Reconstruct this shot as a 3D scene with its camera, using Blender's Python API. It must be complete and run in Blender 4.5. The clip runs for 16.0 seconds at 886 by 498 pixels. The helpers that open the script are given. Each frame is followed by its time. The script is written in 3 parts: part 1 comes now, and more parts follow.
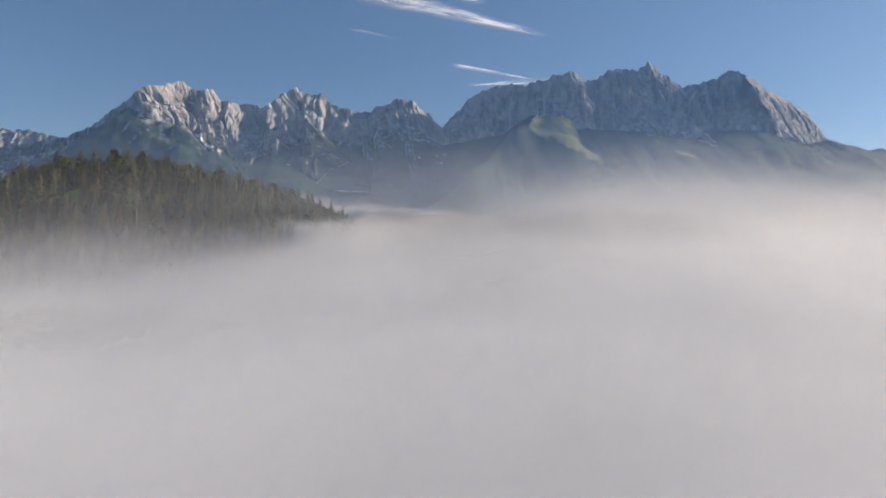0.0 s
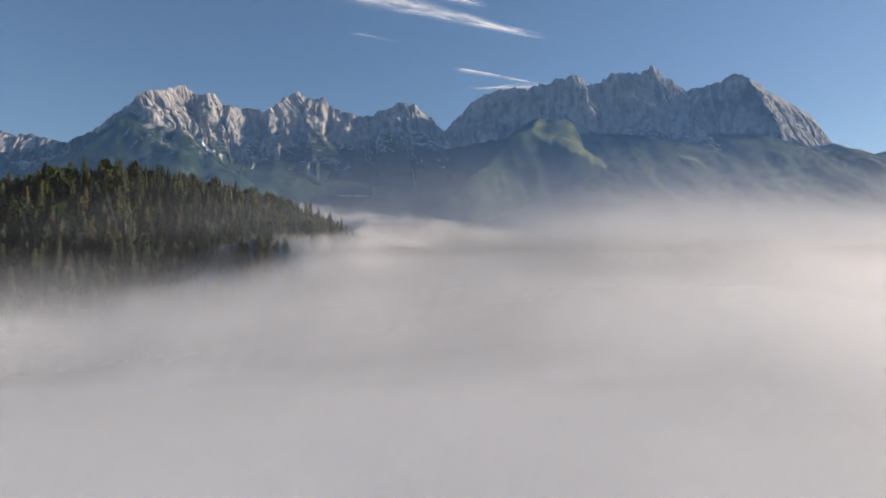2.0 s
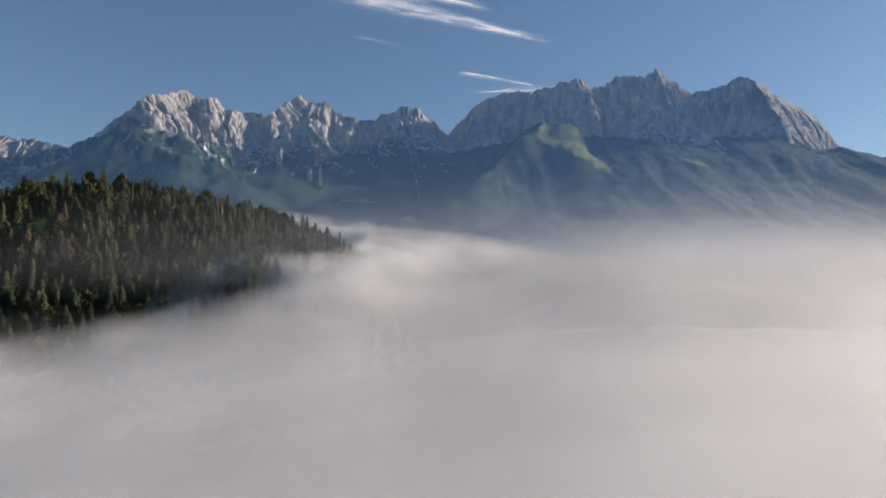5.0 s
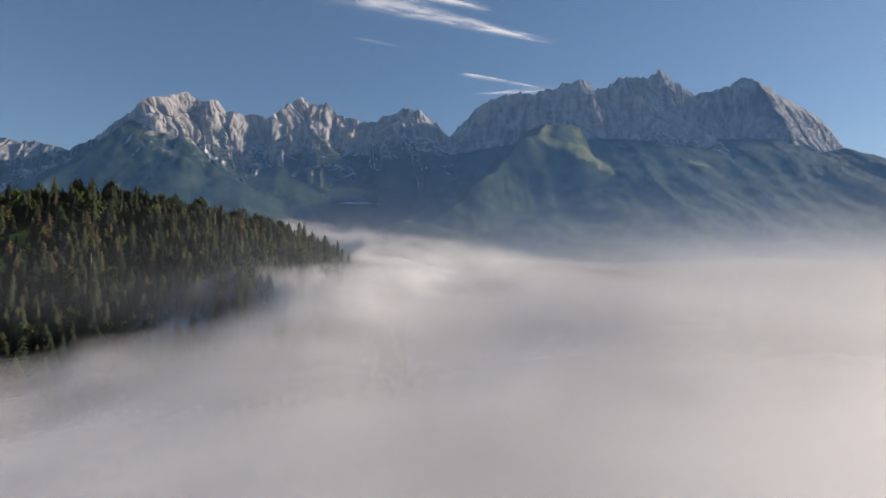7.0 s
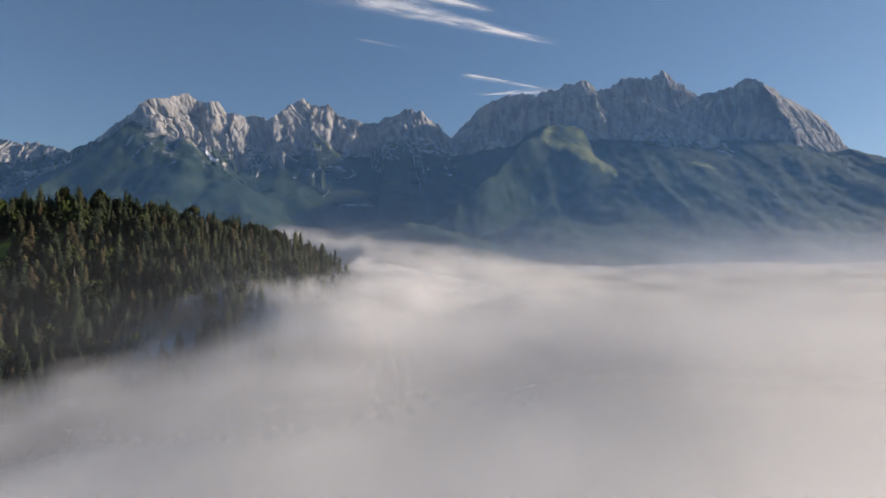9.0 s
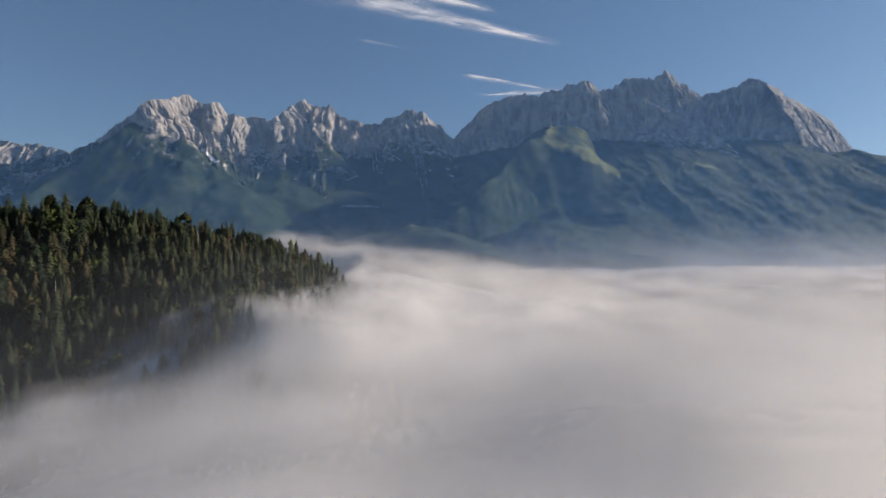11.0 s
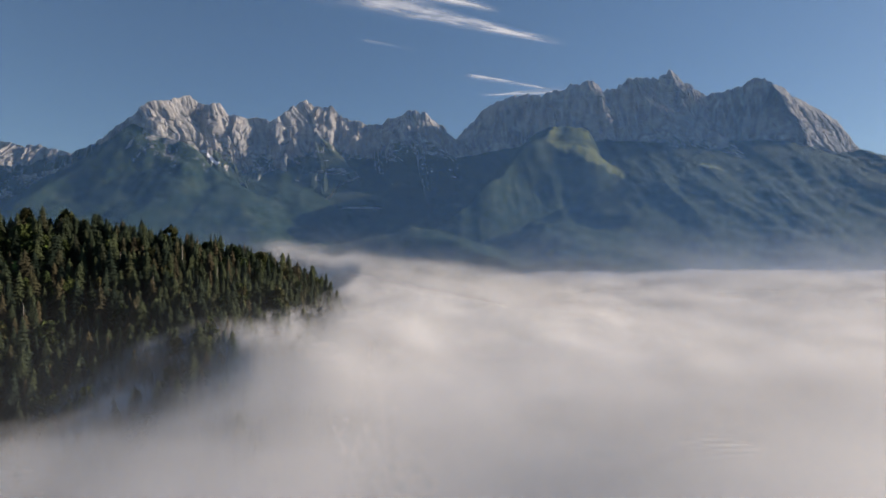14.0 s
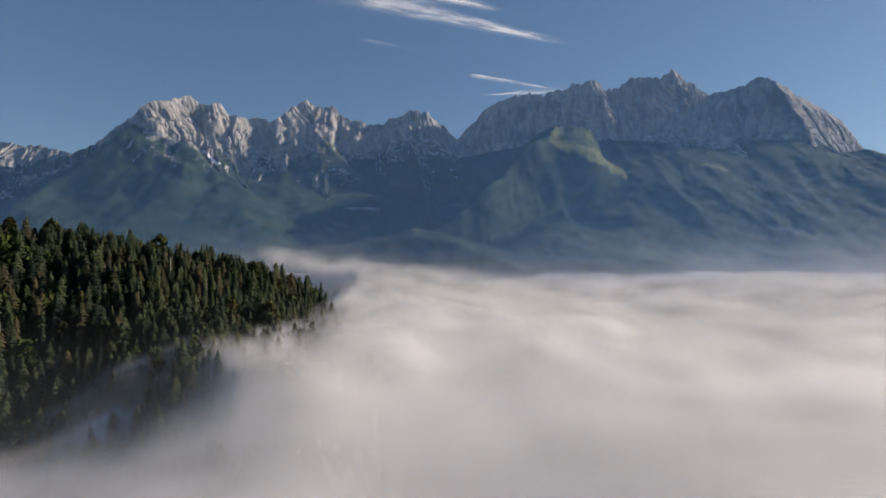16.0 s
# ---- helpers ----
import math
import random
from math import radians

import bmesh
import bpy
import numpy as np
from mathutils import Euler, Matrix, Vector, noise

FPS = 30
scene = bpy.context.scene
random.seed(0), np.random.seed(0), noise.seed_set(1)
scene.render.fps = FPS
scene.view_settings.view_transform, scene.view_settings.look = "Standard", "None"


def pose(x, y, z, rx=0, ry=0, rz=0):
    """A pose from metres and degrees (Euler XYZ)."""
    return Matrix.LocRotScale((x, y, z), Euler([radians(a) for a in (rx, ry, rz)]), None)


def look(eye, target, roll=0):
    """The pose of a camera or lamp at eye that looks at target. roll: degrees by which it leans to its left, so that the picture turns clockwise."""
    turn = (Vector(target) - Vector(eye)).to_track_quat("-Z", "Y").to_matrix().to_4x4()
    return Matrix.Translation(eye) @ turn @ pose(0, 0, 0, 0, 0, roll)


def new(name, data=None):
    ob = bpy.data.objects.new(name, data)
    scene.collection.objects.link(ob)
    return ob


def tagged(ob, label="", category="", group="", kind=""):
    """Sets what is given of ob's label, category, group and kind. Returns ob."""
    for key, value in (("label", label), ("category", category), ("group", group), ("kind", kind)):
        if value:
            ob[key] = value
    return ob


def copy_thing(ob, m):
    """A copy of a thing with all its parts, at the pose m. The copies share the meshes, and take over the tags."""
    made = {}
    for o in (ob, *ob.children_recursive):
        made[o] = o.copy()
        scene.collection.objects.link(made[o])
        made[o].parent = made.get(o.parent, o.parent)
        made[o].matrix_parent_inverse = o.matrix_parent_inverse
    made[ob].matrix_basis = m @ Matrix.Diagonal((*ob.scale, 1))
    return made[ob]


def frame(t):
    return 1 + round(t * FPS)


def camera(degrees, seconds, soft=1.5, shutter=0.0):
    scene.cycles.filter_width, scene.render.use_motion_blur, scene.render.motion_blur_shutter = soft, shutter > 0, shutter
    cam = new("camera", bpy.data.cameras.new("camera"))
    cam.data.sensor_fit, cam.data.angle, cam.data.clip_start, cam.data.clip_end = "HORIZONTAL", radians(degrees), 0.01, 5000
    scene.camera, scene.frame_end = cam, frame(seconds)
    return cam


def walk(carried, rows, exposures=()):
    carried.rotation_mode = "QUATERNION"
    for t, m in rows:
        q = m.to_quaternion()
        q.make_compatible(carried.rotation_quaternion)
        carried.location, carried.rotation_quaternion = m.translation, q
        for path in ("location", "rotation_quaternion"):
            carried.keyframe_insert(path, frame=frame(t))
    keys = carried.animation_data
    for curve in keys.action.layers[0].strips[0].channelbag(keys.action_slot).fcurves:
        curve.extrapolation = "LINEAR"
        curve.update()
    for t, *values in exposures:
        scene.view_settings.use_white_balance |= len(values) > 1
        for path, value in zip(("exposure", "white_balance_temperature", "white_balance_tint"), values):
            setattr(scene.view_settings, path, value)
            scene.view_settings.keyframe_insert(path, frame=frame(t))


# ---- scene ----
cam = camera(73.7, 16.0, soft=1.6)
Z0 = 150.0   # height of the drone above the valley floor at take-off of the shot
PATH = [  # seconds, x, y, climb, yaw, pitch, roll
    (0, 0.00, 0.00, 0.00, -0.002, 1.000, 0.002), (1, 0.12, 9.76, 4.64, 0.117, 1.163, 0.016),
    (2, 0.20, 19.64, 9.18, 0.232, 1.300, 0.031), (3, 0.26, 29.60, 13.64, 0.343, 1.415, 0.045),
    (4, 0.31, 39.60, 18.03, 0.450, 1.510, 0.060), (5, 0.37, 49.62, 22.35, 0.555, 1.587, 0.074),
    (6, 0.45, 59.61, 26.62, 0.658, 1.648, 0.088), (7, 0.58, 69.55, 30.85, 0.758, 1.696, 0.103),
    (8, 0.76, 79.39, 35.05, 0.857, 1.732, 0.117), (9, 1.02, 89.10, 39.23, 0.954, 1.757, 0.131),
    (10, 1.38, 98.64, 43.39, 1.050, 1.771, 0.146), (11, 1.83, 107.99, 47.55, 1.146, 1.776, 0.160),
    (12, 2.42, 117.11, 51.73, 1.240, 1.773, 0.175), (13, 3.14, 125.95, 55.92, 1.335, 1.761, 0.189),
    (14, 4.02, 134.49, 60.14, 1.429, 1.740, 0.203), (15, 5.08, 142.69, 64.40, 1.522, 1.710, 0.218),
    (16, 6.32, 150.51, 68.71, 1.617, 1.670, 0.232)]
walk(cam, [(t, pose(x, y, Z0 + z, 90 + p, r, w)) for t, x, y, z, w, p, r in PATH], [(0, 0.92), (4, 0.83), (9, 0.74), (16, 0.62)])

# ---- light ----
SUN_AZ, SUN_EL = 72.0, 21.0     # degrees clockwise from straight ahead (+y), and above the horizon
world = bpy.data.worlds.new("sky")
scene.world = world
world.use_nodes = True
wn = world.node_tree.nodes
sky = wn.new("ShaderNodeTexSky")
sky.sky_type, sky.sun_disc = "NISHITA", False
sky.sun_elevation, sky.sun_rotation = radians(SUN_EL), radians(SUN_AZ)
sky.altitude, sky.air_density, sky.dust_density, sky.ozone_density = 1200, 1.0, 0.6, 2.0
world.node_tree.links.new(sky.outputs[0], wn["Background"].inputs[0])
wn["Background"].inputs[1].default_value = 0.058
sun = new("sun", bpy.data.lights.new("sun", "SUN"))
sun.data.energy, sun.data.angle, sun.data.color = 5.0, radians(0.6), (1.0, 0.85, 0.71)
to_sun = Vector((math.sin(radians(SUN_AZ)) * math.cos(radians(SUN_EL)), math.cos(radians(SUN_AZ)) * math.cos(radians(SUN_EL)), math.sin(radians(SUN_EL))))
sun.matrix_world = look(to_sun * 3000, (0, 0, 0))
scene.cycles.transparent_max_bounces = 48
scene.cycles.diffuse_bounces = 6


# ---- numbers ----
def hashed(ix, iy, iz, seed):
    h = (ix.astype(np.int64) * 374761393 + iy.astype(np.int64) * 668265263 + iz.astype(np.int64) * 2147483647 + seed * 974634777) & 0xFFFFFFFF
    h = ((h ^ (h >> 13)) * 1274126177) & 0xFFFFFFFF
    h = ((h ^ (h >> 16)) * 2246822519) & 0xFFFFFFFF
    return ((h ^ (h >> 15)) & 0xFFFFFF) / float(0xFFFFFF)


def vnoise(x, y, z=0.0, seed=0):
    """Smooth value noise, 0 to 1."""
    x, y, z = np.broadcast_arrays(np.asarray(x, float), np.asarray(y, float), np.asarray(z, float))
    ix, iy, iz = np.floor(x), np.floor(y), np.floor(z)
    fx, fy, fz = x - ix, y - iy, z - iz
    fx, fy, fz = (f * f * f * (f * (f * 6 - 15) + 10) for f in (fx, fy, fz))
    total = 0.0
    for dx in (0, 1):
        for dy in (0, 1):
            for dz in (0, 1):
                w = (fx if dx else 1 - fx) * (fy if dy else 1 - fy) * (fz if dz else 1 - fz)
                total = total + w * hashed(ix + dx, iy + dy, iz + dz, seed)
    return total


def fbm(x, y, z=0.0, octaves=4, seed=0, gain=0.5):
    total, amp, norm = 0.0, 1.0, 0.0
    for o in range(octaves):
        total = total + amp * vnoise(x * 2 ** o, y * 2 ** o, np.asarray(z) * 2 ** o, seed + o)
        norm += amp
        amp *= gain
    return total / norm


def ridged(x, y, z=0.0, octaves=4, seed=0, gain=0.5):
    total, amp, norm = 0.0, 1.0, 0.0
    for o in range(octaves):
        total = total + amp * (1 - np.abs(2 * vnoise(x * 2 ** o, y * 2 ** o, np.asarray(z) * 2 ** o, seed + o) - 1))
        norm += amp
        amp *= gain
    return total / norm


def facets(x, y, seed, tilt=0.9, bow=0.55):
    """Rock buttresses: the foremost of many tilted, slightly rounded faces, one to a cell, with creases where they meet."""
    x, y = np.broadcast_arrays(np.asarray(x, float), np.asarray(y, float))
    ix, iy = np.floor(x), np.floor(y)
    best = np.full(x.shape, -1e9)
    for dx in (-1, 0, 1):
        for dy in (-1, 0, 1):
            cx, cy = ix + dx, iy + dy
            px = x - cx - hashed(cx, cy, 0 * cx, seed)
            py = y - cy - hashed(cx, cy, 0 * cx, seed + 1)
            ax, ay = (hashed(cx, cy, 0 * cx, seed + 2) - 0.5) * 2 * tilt, (hashed(cx, cy, 0 * cx, seed + 3) - 0.5) * tilt
            best = np.maximum(best, 0.6 * hashed(cx, cy, 0 * cx, seed + 4) + ax * px + ay * py - bow * (px * px + py * py))
    return best


def step(a, b, x):
    k = np.clip((x - a) / (b - a), 0, 1)
    return k * k * (3 - 2 * k)


def bell(x, y, cx, cy, sx, sy):
    return np.exp(-((x - cx) ** 2 / (2 * sx * sx) + (y - cy) ** 2 / (2 * sy * sy)))


def sheet(name, x, y, z, material, attributes=(), smooth=True):
    """A mesh over a grid of rows and columns."""
    rows, cols = x.shape
    me = bpy.data.meshes.new(name)
    co = np.stack([x, y, z], -1).reshape(-1, 3)
    i = np.arange(rows * cols).reshape(rows, cols)
    quads = np.stack([i[:-1, :-1], i[:-1, 1:], i[1:, 1:], i[1:, :-1]], -1).reshape(-1, 4)
    fill(me, co, quads, smooth)
    for key, values in attributes:
        me.attributes.new(key, "FLOAT", "POINT").data.foreach_set("value", np.ascontiguousarray(values, np.float32).ravel())
    me.materials.append(material)
    return new(name, me)


def fill(me, co, faces, smooth=True):
    """Vertices and faces of one size, straight from arrays."""
    n, k = faces.shape
    me.vertices.add(len(co))
    me.vertices.foreach_set("co", np.ascontiguousarray(co, np.float32).ravel())
    me.loops.add(n * k)
    me.loops.foreach_set("vertex_index", np.ascontiguousarray(faces, np.int32).ravel())
    me.polygons.add(n)
    me.polygons.foreach_set("loop_start", np.arange(0, n * k, k, dtype=np.int32))
    me.polygons.foreach_set("use_smooth", np.full(n, smooth))
    me.update(calc_edges=True)


# ---- materials ----
class Nodes:
    """A short hand for node materials."""

    def __init__(self, name):
        self.mat = bpy.data.materials.new(name)
        self.mat.use_nodes = True
        self.tree = self.mat.node_tree
        self.tree.nodes.clear()

    def add(self, kind, inputs=(), **settings):
        node = self.tree.nodes.new(kind)
        for key, value in settings.items():
            setattr(node, key, value)
        for key, value in dict(inputs).items():
            if isinstance(value, bpy.types.NodeSocket):
                self.tree.links.new(value, node.inputs[key])
            else:
                node.inputs[key].default_value = value
        return node

    def noise(self, at, scale, detail=4.0, rough=0.55):
        return self.add("ShaderNodeTexNoise", {"Vector": at, "Scale": scale, "Detail": detail, "Roughness": rough}).outputs["Fac"]

    def ramp(self, fac, lo, hi, a=0.0, b=1.0):
        return self.add("ShaderNodeMapRange", {"Value": fac, "From Min": lo, "From Max": hi, "To Min": a, "To Max": b}, interpolation_type="SMOOTHSTEP").outputs[0]

    def math(self, op, a, b=0.0):
        return self.add("ShaderNodeMath", {0: a, 1: b}, operation=op).outputs[0]

    def mix(self, fac, a, b):
        node = self.add("ShaderNodeMix", data_type="RGBA")
        for key, value in ((0, fac), (6, a), (7, b)):
            if isinstance(value, bpy.types.NodeSocket):
                self.tree.links.new(value, node.inputs[key])
            else:
                node.inputs[key].default_value = (*value, 1.0) if isinstance(value, tuple) else value
        return node.outputs[2]

    def blend(self, fac, a, b):
        """From the vector a to b."""
        node = self.add("ShaderNodeVectorMath", {0: a, 1: (1 - fac,) * 3, 2: tuple(fac * c for c in b)}, operation="MULTIPLY_ADD")
        return node.outputs[0]

    def place(self, scale=(1, 1, 1)):
        pos = self.add("ShaderNodeNewGeometry").outputs["Position"]
        return self.add("ShaderNodeMapping", {"Vector": pos, "Scale": scale}).outputs[0]

    def slope(self):
        n = self.add("ShaderNodeNewGeometry").outputs["Normal"]
        return self.add("ShaderNodeSeparateXYZ", {0: n}).outputs[2]

    def height(self):
        p = self.add("ShaderNodeNewGeometry").outputs["Position"]
        return self.add("ShaderNodeSeparateXYZ", {0: p}).outputs[2]

    def attribute(self, name):
        return self.add("ShaderNodeAttribute", attribute_name=name).outputs["Fac"]

    def bump(self, height, strength, distance):
        return self.add("ShaderNodeBump", {"Height": height, "Strength": strength, "Distance": distance}).outputs[0]

    def surface(self, colour, rough=0.9, normal=None, spec=0.2):
        ins = {"Base Color": colour if isinstance(colour, bpy.types.NodeSocket) else (*colour, 1.0), "Roughness": rough, "Specular IOR Level": spec}
        if normal:
            ins["Normal"] = normal
        return self.end(self.add("ShaderNodeBsdfPrincipled", ins).outputs[0])

    def end(self, shader):
        out = self.add("ShaderNodeOutputMaterial")
        self.tree.links.new(shader, out.inputs[0])
        return self.mat


def rock_material():
    """Pale limestone walls with strata and dark seams; turf on ledges, scree and dwarf pine lower down."""
    m = Nodes("limestone")
    at = m.place()
    tall = m.place((1, 1, 0.22))
    flat = m.place((0.25, 0.25, 1.6))
    streak = m.noise(tall, 0.022, 7.0, 0.62)
    strata = m.noise(flat, 0.05, 4.0, 0.6)
    broad = m.noise(at, 0.004, 3.0)
    stone = m.mix(m.ramp(streak, 0.36, 0.64), (0.17, 0.168, 0.165), (0.39, 0.37, 0.345))
    stone = m.mix(m.ramp(strata, 0.52, 0.72, 0.0, 0.5), stone, (0.25, 0.23, 0.21))
    stone = m.mix(m.ramp(broad, 0.42, 0.66, 0.0, 0.4), stone, (0.31, 0.275, 0.235))
    turf = m.mix(m.noise(at, 0.03), (0.050, 0.068, 0.030), (0.095, 0.100, 0.048))
    pines = m.mix(m.noise(at, 0.09, 5.0, 0.7), (0.016, 0.027, 0.016), (0.045, 0.060, 0.030))
    turf = m.mix(m.ramp(m.math("ADD", m.height(), m.math("MULTIPLY", m.noise(at, 0.006, 5.0), 700.0)), 1150.0, 1450.0), pines, turf)
    level = m.math("ADD", m.slope(), m.math("MULTIPLY", m.math("SUBTRACT", m.noise(at, 0.016, 6.0, 0.65), 0.5), 0.75))
    low = m.ramp(m.height(), 650.0, 1120.0, 0.48, -0.12)
    grown = m.ramp(m.math("ADD", level, low), 0.66, 0.84)
    colour = m.mix(grown, stone, turf)
    colour = m.mix(m.attribute("snow"), colour, (0.82, 0.83, 0.85))
    rough_in = m.math("ADD", m.noise(tall, 0.09, 8.0, 0.7), m.math("MULTIPLY", m.noise(at, 0.3, 5.0), 0.4))
    return m.surface(colour, 0.92, m.bump(rough_in, 0.8, 5.0), 0.15)


def slope_material():
    """Lower mountain sides: dark spruce forest, pasture and pale scree streaks."""
    m = Nodes("mountain_forest")
    at = m.place()
    crowns = m.noise(at, 0.085, 5.0, 0.7)
    stands = m.noise(at, 0.0045, 5.0, 0.6)
    forest = m.mix(m.ramp(crowns, 0.35, 0.7), (0.012, 0.026, 0.015), (0.036, 0.062, 0.026))
    pasture = m.mix(m.noise(at, 0.02), (0.12, 0.15, 0.05), (0.21, 0.205, 0.08))
    open_land = m.ramp(m.math("ADD", stands, m.attribute("pasture")), 0.66, 0.76)
    colour = m.mix(open_land, forest, pasture)
    patchy = m.ramp(m.noise(at, 0.014, 7.0, 0.68), 0.46, 0.66, 0.0, 0.6)
    colour = m.mix(patchy, colour, m.mix(m.noise(at, 0.05, 3.0), (0.045, 0.070, 0.030), (0.105, 0.115, 0.070)))
    ribs = m.ramp(m.math("ADD", m.noise(m.place((1, 1, 0.4)), 0.02, 7.0, 0.7), m.attribute("ribs")), 0.80, 0.92)
    colour = m.mix(ribs, colour, (0.26, 0.25, 0.235))
    scree = m.ramp(m.math("ADD", m.noise(m.place((1.0, 0.35, 0.3)), 0.012, 4.0, 0.6), m.attribute("scree")), 0.84, 0.95)
    colour = m.mix(scree, colour, (0.33, 0.31, 0.28))
    return m.surface(colour, 0.95, m.bump(m.math("ADD", crowns, m.noise(at, 0.25, 3.0)), 1.0, 8.0), 0.1)


def fog_material(name, colour, scale, thin, forward=0.0, passing=0.3, even=0.0):
    """Water droplets in the air: lets light through by its density, else scatters it forwards and back."""
    m = Nodes(name)
    apart = m.add("ShaderNodeCombineXYZ", {2: m.attribute("phase")}).outputs[0]
    at = m.add("ShaderNodeVectorMath", {0: m.place(), 1: apart}, operation="ADD").outputs[0]
    wisps = m.noise(at, scale, 4.5, 0.55)
    wide = m.noise(at, scale * 0.22, 2.0, 0.5)
    dense = m.math("MULTIPLY", m.attribute("thickness"), m.math("ADD", m.ramp(wisps, 0.30, 0.72, thin, 1.25), m.ramp(wide, 0.35, 0.65, -0.22, 0.35)))
    dense = m.add("ShaderNodeClamp", {0: dense}).outputs[0]
    own = m.add("ShaderNodeNewGeometry").outputs["Normal"]
    tilt = m.blend(even, own, (0.14, -0.05, 0.99))
    tilt = m.add("ShaderNodeVectorMath", {0: tilt}, operation="NORMALIZE").outputs[0]
    back = m.add("ShaderNodeBsdfDiffuse", {"Color": (*colour, 1.0), "Normal": tilt}).outputs[0]
    ahead = m.add("ShaderNodeBsdfTranslucent", {"Color": (*colour, 1.0), "Normal": tilt}).outputs[0]
    both = m.add("ShaderNodeMixShader", {0: passing, 1: back, 2: ahead}).outputs[0]
    glint = m.add("ShaderNodeBsdfGlossy", {"Color": (*colour, 1.0), "Roughness": 0.75}).outputs[0]
    both = m.add("ShaderNodeMixShader", {0: forward, 1: both, 2: glint}).outputs[0]
    clear = m.add("ShaderNodeBsdfTransparent").outputs[0]
    return m.end(m.add("ShaderNodeMixShader", {0: dense, 1: clear, 2: both}).outputs[0])


def spruce_material(name, dark, light, dry):
    """Needles or leaves: dark to light from tree to tree and clump to clump, a few trees dry and brown."""
    m = Nodes(name)
    at = m.place()
    own = m.math("FRACT", m.math("ADD", m.add("ShaderNodeObjectInfo").outputs["Random"], m.attribute("tint")))
    mixv = m.math("ADD", m.math("MULTIPLY", m.noise(at, 0.55, 5.0, 0.75), 0.8), m.math("MULTIPLY", own, 0.5))
    colour = m.mix(m.ramp(mixv, 0.38, 1.0), dark, light)
    other = m.math("FRACT", m.math("MULTIPLY", own, 7.31))
    colour = m.mix(m.ramp(other, 0.70, 1.0, 0.0, 0.75), colour, dry)
    return m.surface(colour, 0.85, m.bump(m.noise(at, 1.6, 5.0, 0.75), 1.0, 0.9), 0.12)


ROCK, SLOPE = rock_material(), slope_material()
FOG = fog_material("valley_fog", (0.97, 0.965, 0.96), 0.017, 0.27, 0.45, 0.3, 0.5)
VAPOUR = fog_material("thin_vapour", (0.97, 0.965, 0.96), 0.03, 0.5, 0.15, 0.5, 0.15)
PLUME = fog_material("torn_fog", (0.97, 0.965, 0.96), 0.028, 0.0, 0.1, 0.4, 0.6)
# the blue of light scattered in the air is put into this colour
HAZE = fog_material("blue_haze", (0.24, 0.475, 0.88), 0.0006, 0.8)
MIST = fog_material("low_mist", (0.86, 0.88, 0.93), 0.004, 0.5, 0.0, 0.5)
CIRRUS = fog_material("ice_cloud", (0.98, 0.98, 0.98), 0.004, 0.55, 0.0, 0.9)
SPRUCE = spruce_material("spruce_needles", (0.014, 0.024, 0.016), (0.060, 0.074, 0.034), (0.082, 0.062, 0.034))

